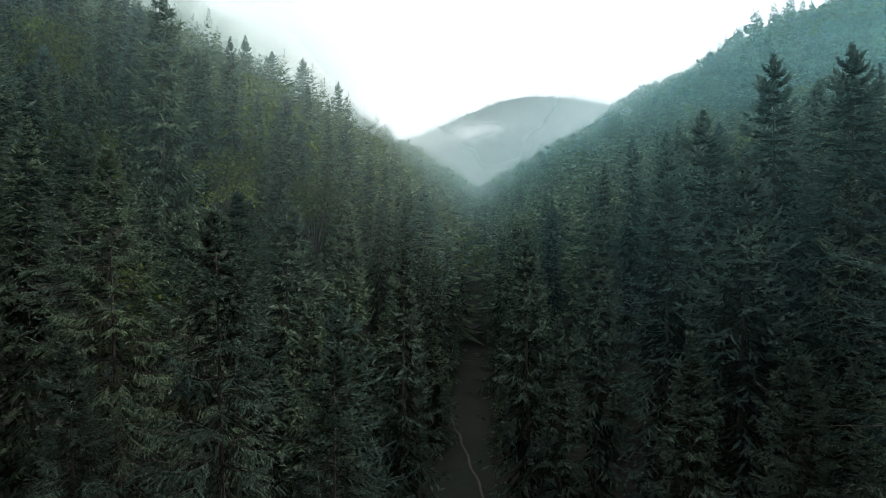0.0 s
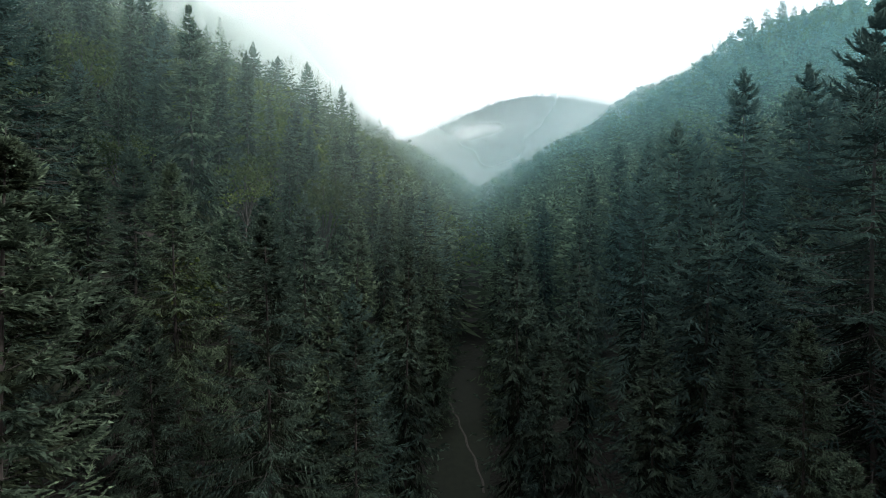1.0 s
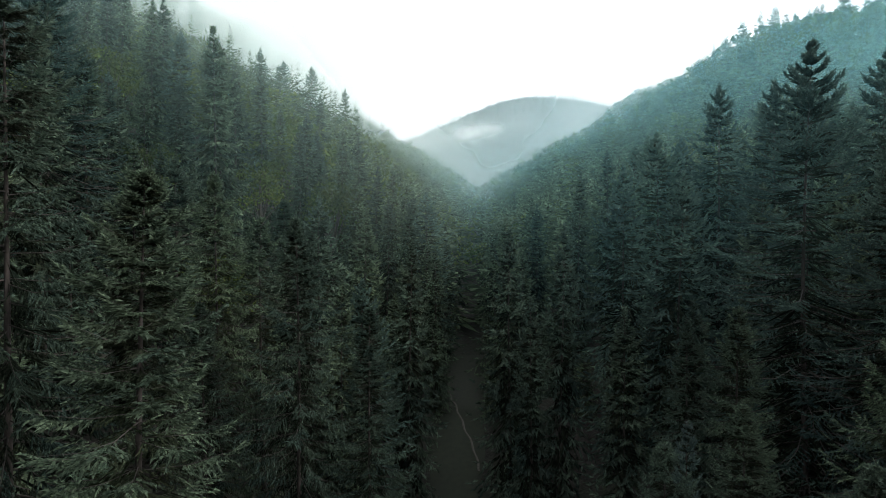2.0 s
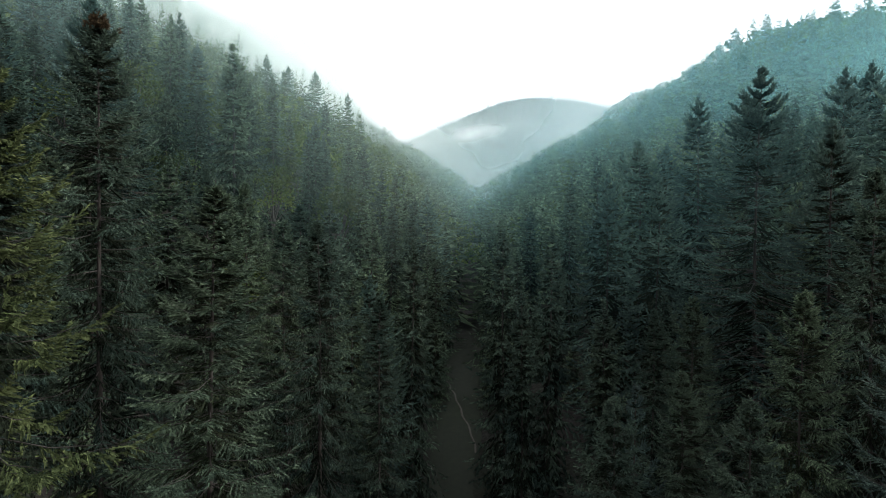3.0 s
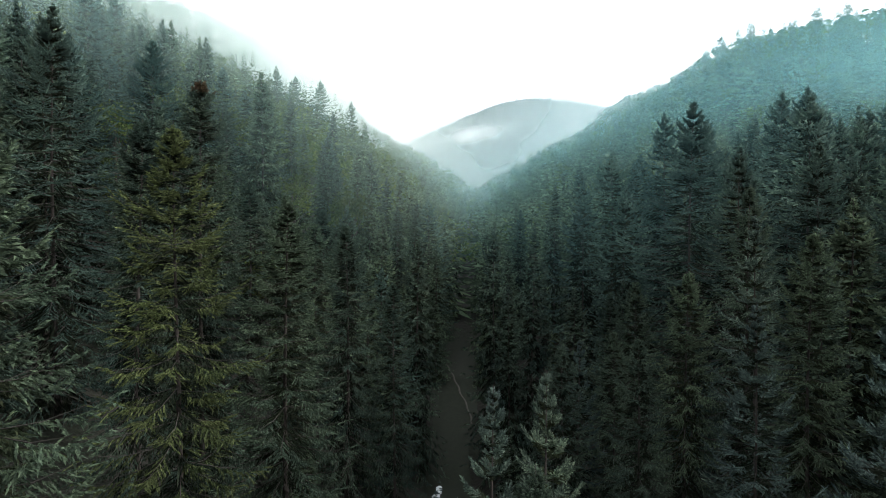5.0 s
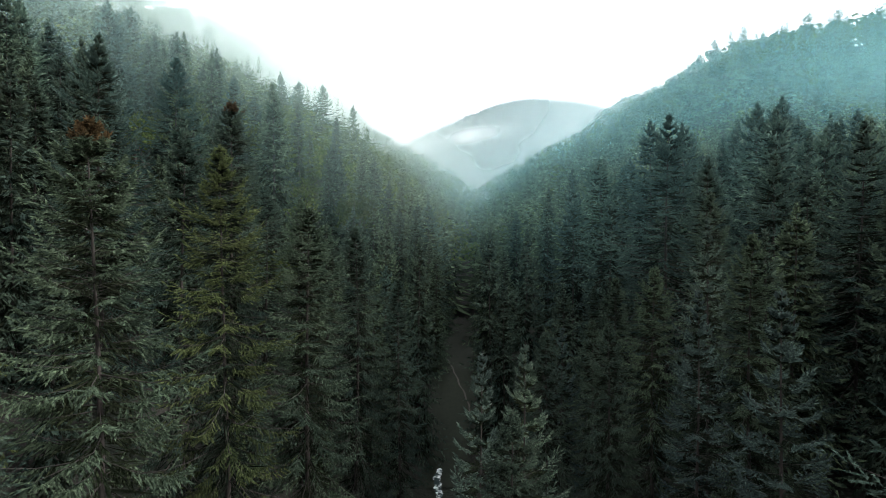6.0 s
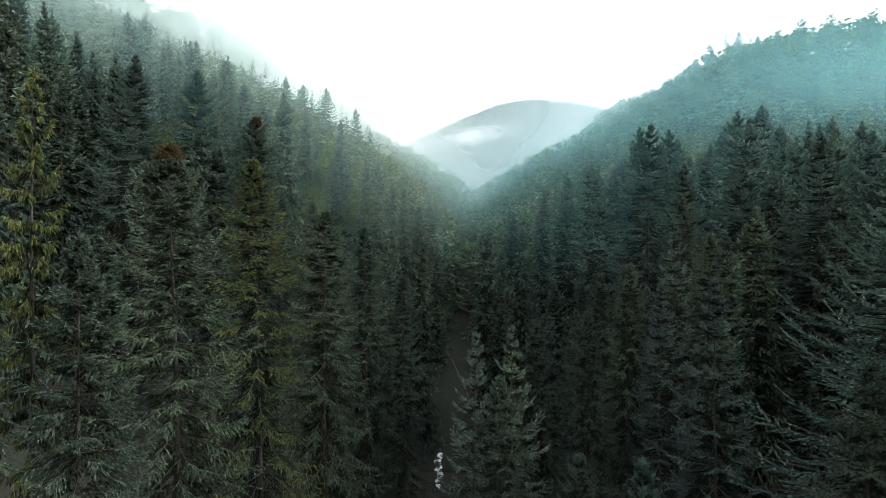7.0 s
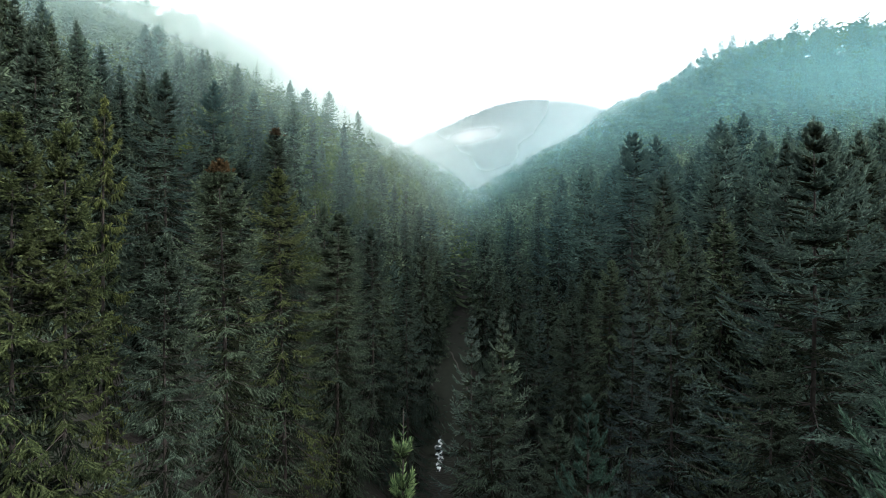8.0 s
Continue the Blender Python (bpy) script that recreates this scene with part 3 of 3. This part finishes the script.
def wooded(x, y):
    """Where the forest stands by chance: off the stream and the meadow, and off the open air that the valley keeps."""
    off = x - float(axis_x(y))
    if y < -10 and -18 < x < 20 and abs(off) < 6:
        return False
    return abs(off) > (4.6 if y < 40 else 3.5 if y < 92 else 2.5)


near_spots, mid_spots = [], []
y = -62.0
while y < 245:
    step = 6.0 if y < 120 else 7.0
    x = -175.0
    while x < 235:
        px, py = x + chance.uniform(-2.2, 2.2), y + chance.uniform(-2.2, 2.2)
        x += step
        if not wooded(px, py) or abs(px) > 0.80 * (py + 51) + 14 or py < -45 and abs(px) > 30:
            continue
        if not free(px, py, (6.2 if px > 5 else 5.0) if py < 75 else 3.6):
            continue
        near = py < 112 and abs(px) < 72 and len(near_spots) < 300
        (near_spots if near else mid_spots).append((px, py))
    y += step
def canopy(x, y):
    """The height that the tree tops reach on the two banks."""
    return float(np.interp(x, (-75, -60, -37, -27, -20, -15, -10, -5, 5, 10, 20, 24, 28, 40, 55, 75), (80, 73, 57, 48, 42, 39, 36, 29, 22, 26, 30, 36, 43, 50, 56, 62)))


for px, py in near_spots:
    if 30 < py and -52 < px < -14 and chance.random() < 0.20:
        tagged(plant("beech", px, py, land_at(px, py) + chance.uniform(13, 20), chance.uniform(0.9, 1.2)), group="beeches on the western slope")
        continue
    close = py < 24 and abs(px) < 27
    if close and (py < 12 or chance.random() < 0.5):
        continue
    kind = "midfir" if chance.random() < (0.6 if px > 22 else 0.12) else "mid"
    h = chance.uniform(20, 29) if py > 75 else min(32, max(9, canopy(px, py) - land_at(px, py) - (chance.uniform(13, 21) if close else chance.uniform(0, 10) + (6 if 5 < px < 26 and py < 75 else 0))))
    tagged(plant(kind, px, py, land_at(px, py) + h, chance.uniform(0.78, 1.0)), group="trees of the valley forest")


def wood(name, label, patterns, spots, lo, hi, mats):
    """A stand of trees that nobody could count, as one mesh. patterns: corners, triangles and material slots."""
    out, slots = [], []
    for px, py in spots:
        v, f, k = patterns[rng.integers(len(patterns))]
        a, s = rng.uniform(0, 6.28), rng.uniform(lo, hi)
        g = s * rng.uniform(0.9, 1.25)
        c, d = np.cos(a) * g, np.sin(a) * g
        out.append((np.stack([v[:, 0] * c - v[:, 1] * d + px, v[:, 0] * d + v[:, 1] * c + py, v[:, 2] * s + land_at(px, py) - 0.2], -1), f))
        slots.append(k)
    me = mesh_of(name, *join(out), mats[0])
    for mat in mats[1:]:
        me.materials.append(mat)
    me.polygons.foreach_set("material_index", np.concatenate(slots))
    return tagged(new(name, me), label, "forest", kind="stuff")


def far_spruce(seed, height, radius, **how):
    crown, _, _, slot = spruce(seed, height, radius, **how)
    return (*crown, slot)


def far_beech(*how):
    v, f = beech(*how)[0]
    return v, f, np.zeros(len(f), np.int32)


rng = np.random.default_rng(3)
LITE = dict(whorls=16, per=6, twigs=2, sprays=1, spray=0.9, wide=0.5, twig=0.42, reach=2.4, core=50, plate=0.34, thick=0.2)
lite = [far_spruce(81 + i, 28, 4.2 + 0.3 * i, hang=0.55, **LITE) for i in range(3)] + [far_spruce(86 + i, 29, 5.8, hang=0.3, lift=3, shape=0.85, **LITE) for i in range(2)]
broad = [q for q in mid_spots if (q[0] < -12 and rng.random() < 0.34) or q[1] > 130 and rng.random() < 0.10]
taken = set(broad)
mid_spots = [q for q in mid_spots if q not in taken]
wood("beech_wood", "pale green beeches scattered through the spruces", [far_beech(25 + i, 16, 4.4, 26, 12, 1.0) for i in range(3)], broad, 0.8, 1.25, [LEAVES])
wood("slope_forest", "dense dark spruce forest on the valley sides", lite, mid_spots, 0.62, 1.0, [NEEDLES, SHADED_OLD])

TINY = dict(whorls=8, per=4, twigs=1, sprays=1, spray=1.2, wide=0.6, twig=0.4, reach=3.0, core=6, plate=0.55, thick=0.3)
tiny = [far_spruce(91 + i, 27, 4.2, hang=0.5, **TINY) for i in range(4)]
far_broad, far_and_unseen_spots, shade_spots, mountain_spots = [], [], [], []
for y in np.arange(247, 760, 9.0):
    for x in np.arange(-330, 420, 9.0):
        px, py = x + rng.uniform(-3.5, 3.5), y + rng.uniform(-3.5, 3.5)
        if abs(px) < 0.8 * (py + 51):
            (far_broad if rng.random() < (0.75 if px > axis_x(py) + 25 else 0.35) else far_and_unseen_spots).append((px, py))
for y in np.arange(900, 1640, 24.0):
    for x in np.arange(-160, 760, 17.0):
        mountain_spots.append((x + rng.uniform(-7, 7), y + rng.uniform(-8, 8)))
# trees out of view on both banks, added to block the sun
for y in np.arange(-128, 20, 7.0):
    for x in np.arange(14, 60, 7.0):
        if x > 0.80 * (y + 51) + 16:
            shade_spots += [(g * x + rng.uniform(-2.5, 2.5), y + rng.uniform(-2.5, 2.5)) for g in (-1, 1)]
# unseen woods to either side, added to hold off low light
for y in np.arange(-66, 40, 10.0):
    for x in np.arange(52, 190, 10.0):
        if abs(x) > 0.80 * (y + 51) + 18:
            far_and_unseen_spots.append((x + rng.uniform(-3, 3), y + rng.uniform(-3, 3)))
            far_and_unseen_spots.append((-x + rng.uniform(-3, 3), y + rng.uniform(-3, 3)))
# unseen woods behind the view, added to cut the frontal light
for y in np.arange(-340, -66, 15.0):
    for x in np.arange(-190, 200, 15.0):
        far_and_unseen_spots.append((x + rng.uniform(-3.5, 3.5), y + rng.uniform(-3.5, 3.5)))
ridge_spots = [(x + rng.uniform(-4, 4), rng.uniform(250, 276)) for x in np.arange(60, 225, 2.6)]
CREST = dict(whorls=20, per=6, twigs=4, sprays=2, spray=0.8, wide=0.55, twig=0.40, reach=1.8, core=60, plate=0.34, thick=0.12)
crest = [far_spruce(101 + i, 26, 4.6 + 0.4 * i, hang=0.4, shape=0.7, **CREST) for i in range(3)]
wood("ridge_forest", "scattered tall spruces along the crest of the hill", crest, ridge_spots, 0.50, 0.95, [NEEDLES, SHADED_OLD])
wood("rear_forest", "unseen spruce forest added out of view to shade the valley", lite, shade_spots, 0.85, 1.1, [NEEDLES, SHADED_OLD])
wood("distant_forest", "far hazy spruce woods up to the ridges, and unseen woods that block light", tiny, far_and_unseen_spots, 0.5, 0.9, [NEEDLES, SHADED_OLD])
wood("mountain_forest", "hazy spruce forest on the far mountain", tiny, mountain_spots, 0.75, 1.15, [NEEDLES, SHADED_OLD])
wood("distant_beech_wood", "far hazy rounded beech woods on the hills", [far_beech(28 + i, 15, 5.2, 12, 5, 2.4) for i in range(3)], far_broad, 0.7, 1.15, [LEAVES])


# ---- mist ----
def mist(name, label, centre, width, height, mat, bulge=0.0, nx=48, nz=32, soft=0.35, depth=0.0, slant=None, floor=-40, rise=16):
    """A hanging veil of mist across the valley, thinning out to its rims. depth: the height over the ground in which it thins to a third; floor: the height over the ground from which it hangs; rise: the metres above that in which it reaches its full strength."""
    us, vs = np.linspace(-1, 1, nx), np.linspace(-1, 1, nz)
    gu, gv = np.meshgrid(us, vs)
    v = np.stack([gu * width / 2, bulge * (gu ** 2 + 0.3 * np.sin(gv * 3 + gu * 2)), gv * height / 2], -1).reshape(-1, 3)
    i = (np.arange(nz - 1)[:, None] * nx + np.arange(nx - 1)[None, :]).ravel()
    me = mesh_of(name, v, np.stack([i, i + 1, i + nx + 1, i + nx], -1), mat)
    me.polygons.foreach_set("use_smooth", np.ones(len(i), bool))
    thick = smooth(0, soft, 1 - np.abs(gu)) * smooth(0, soft, 1 - np.abs(gv))
    if slant is not None:
        thick = smooth(0, soft, 1 - np.abs(gu)) * np.exp(-((gv - slant * gu) / 0.24) ** 2) * smooth(0, 0.2, 1 - np.abs(gv))
    if depth:
        over = v[:, 2] + centre[2] - land(v[:, 0] + centre[0], v[:, 1] + centre[1])
        thick = thick.ravel() * np.exp(-np.maximum(0, over - 18) / depth) * smooth(floor, floor + rise, over)
    me.attributes.new("thickness", "FLOAT", "POINT").data.foreach_set("value", thick.ravel().astype(np.float32))
    ob = new(name, me)
    ob.matrix_basis = pose(*centre)
    return tagged(ob, label, "mist", kind="stuff")


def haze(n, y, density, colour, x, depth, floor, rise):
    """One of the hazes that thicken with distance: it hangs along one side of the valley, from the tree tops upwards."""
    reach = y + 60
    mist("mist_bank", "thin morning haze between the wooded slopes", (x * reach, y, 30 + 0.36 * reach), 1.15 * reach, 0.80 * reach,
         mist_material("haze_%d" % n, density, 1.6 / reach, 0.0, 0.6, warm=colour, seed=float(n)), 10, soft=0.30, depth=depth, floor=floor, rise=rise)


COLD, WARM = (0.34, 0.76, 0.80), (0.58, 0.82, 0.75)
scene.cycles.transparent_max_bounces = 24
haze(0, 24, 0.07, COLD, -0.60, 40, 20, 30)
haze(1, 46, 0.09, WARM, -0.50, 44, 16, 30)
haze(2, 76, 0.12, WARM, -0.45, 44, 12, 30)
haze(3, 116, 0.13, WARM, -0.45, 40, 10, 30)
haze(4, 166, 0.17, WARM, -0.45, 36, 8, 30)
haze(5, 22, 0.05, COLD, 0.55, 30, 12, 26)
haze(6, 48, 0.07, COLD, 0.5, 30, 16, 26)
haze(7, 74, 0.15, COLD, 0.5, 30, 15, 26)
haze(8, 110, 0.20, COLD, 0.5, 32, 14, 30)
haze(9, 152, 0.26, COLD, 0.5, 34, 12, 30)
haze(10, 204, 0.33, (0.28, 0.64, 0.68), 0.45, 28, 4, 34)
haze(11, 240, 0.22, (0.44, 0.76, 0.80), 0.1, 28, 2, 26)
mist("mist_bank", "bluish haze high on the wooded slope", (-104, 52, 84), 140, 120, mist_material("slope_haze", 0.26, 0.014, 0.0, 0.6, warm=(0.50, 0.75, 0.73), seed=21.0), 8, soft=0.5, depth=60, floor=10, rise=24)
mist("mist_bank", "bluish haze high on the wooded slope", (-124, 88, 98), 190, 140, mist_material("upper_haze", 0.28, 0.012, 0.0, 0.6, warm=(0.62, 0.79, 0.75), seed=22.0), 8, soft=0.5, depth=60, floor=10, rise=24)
mist("mist_bank", "pale morning haze filling the upper valley", (30, 400, 170), 900, 380, mist_material("pale_haze", 0.28, 0.008, 0.1, 0.6, warm=(0.84, 0.94, 0.95), seed=13.0), 15, soft=0.3, depth=60)
mist("mist_bank", "pale morning haze before the far mountain", (120, 640, 240), 1700, 620, mist_material("far_haze", 0.46, 0.004, 0.1, 0.5, warm=(0.9, 0.95, 0.96), seed=14.0), 15, soft=0.3, depth=150)
mist("low_cloud", "white torn low cloud drifting before the mountain", (16, 900, 190), 320, 120, mist_material("low_cloud", 0.70, 0.017, 0.15, 0.75, warm=(0.97, 0.96, 0.93), seed=5.0), 15, soft=0.8, slant=0.55)
mist("mist_bank", "sunlit white mist clinging to the ridge", (-92, 238, 118), 290, 170, mist_material("ridge_mist", 0.75, 0.012, 0.05, 0.6, warm=(0.84, 0.95, 0.91), seed=6.0), 10, soft=0.8, depth=40, floor=6)
mist("mist_bank", "bright white mist hiding the upper ridge", (-96, 318, 142), 210, 130, mist_material("bright_mist", 0.75, 0.012, 0.0, 0.45, warm=(0.97, 0.97, 0.94), seed=7.0), 10, soft=0.8)
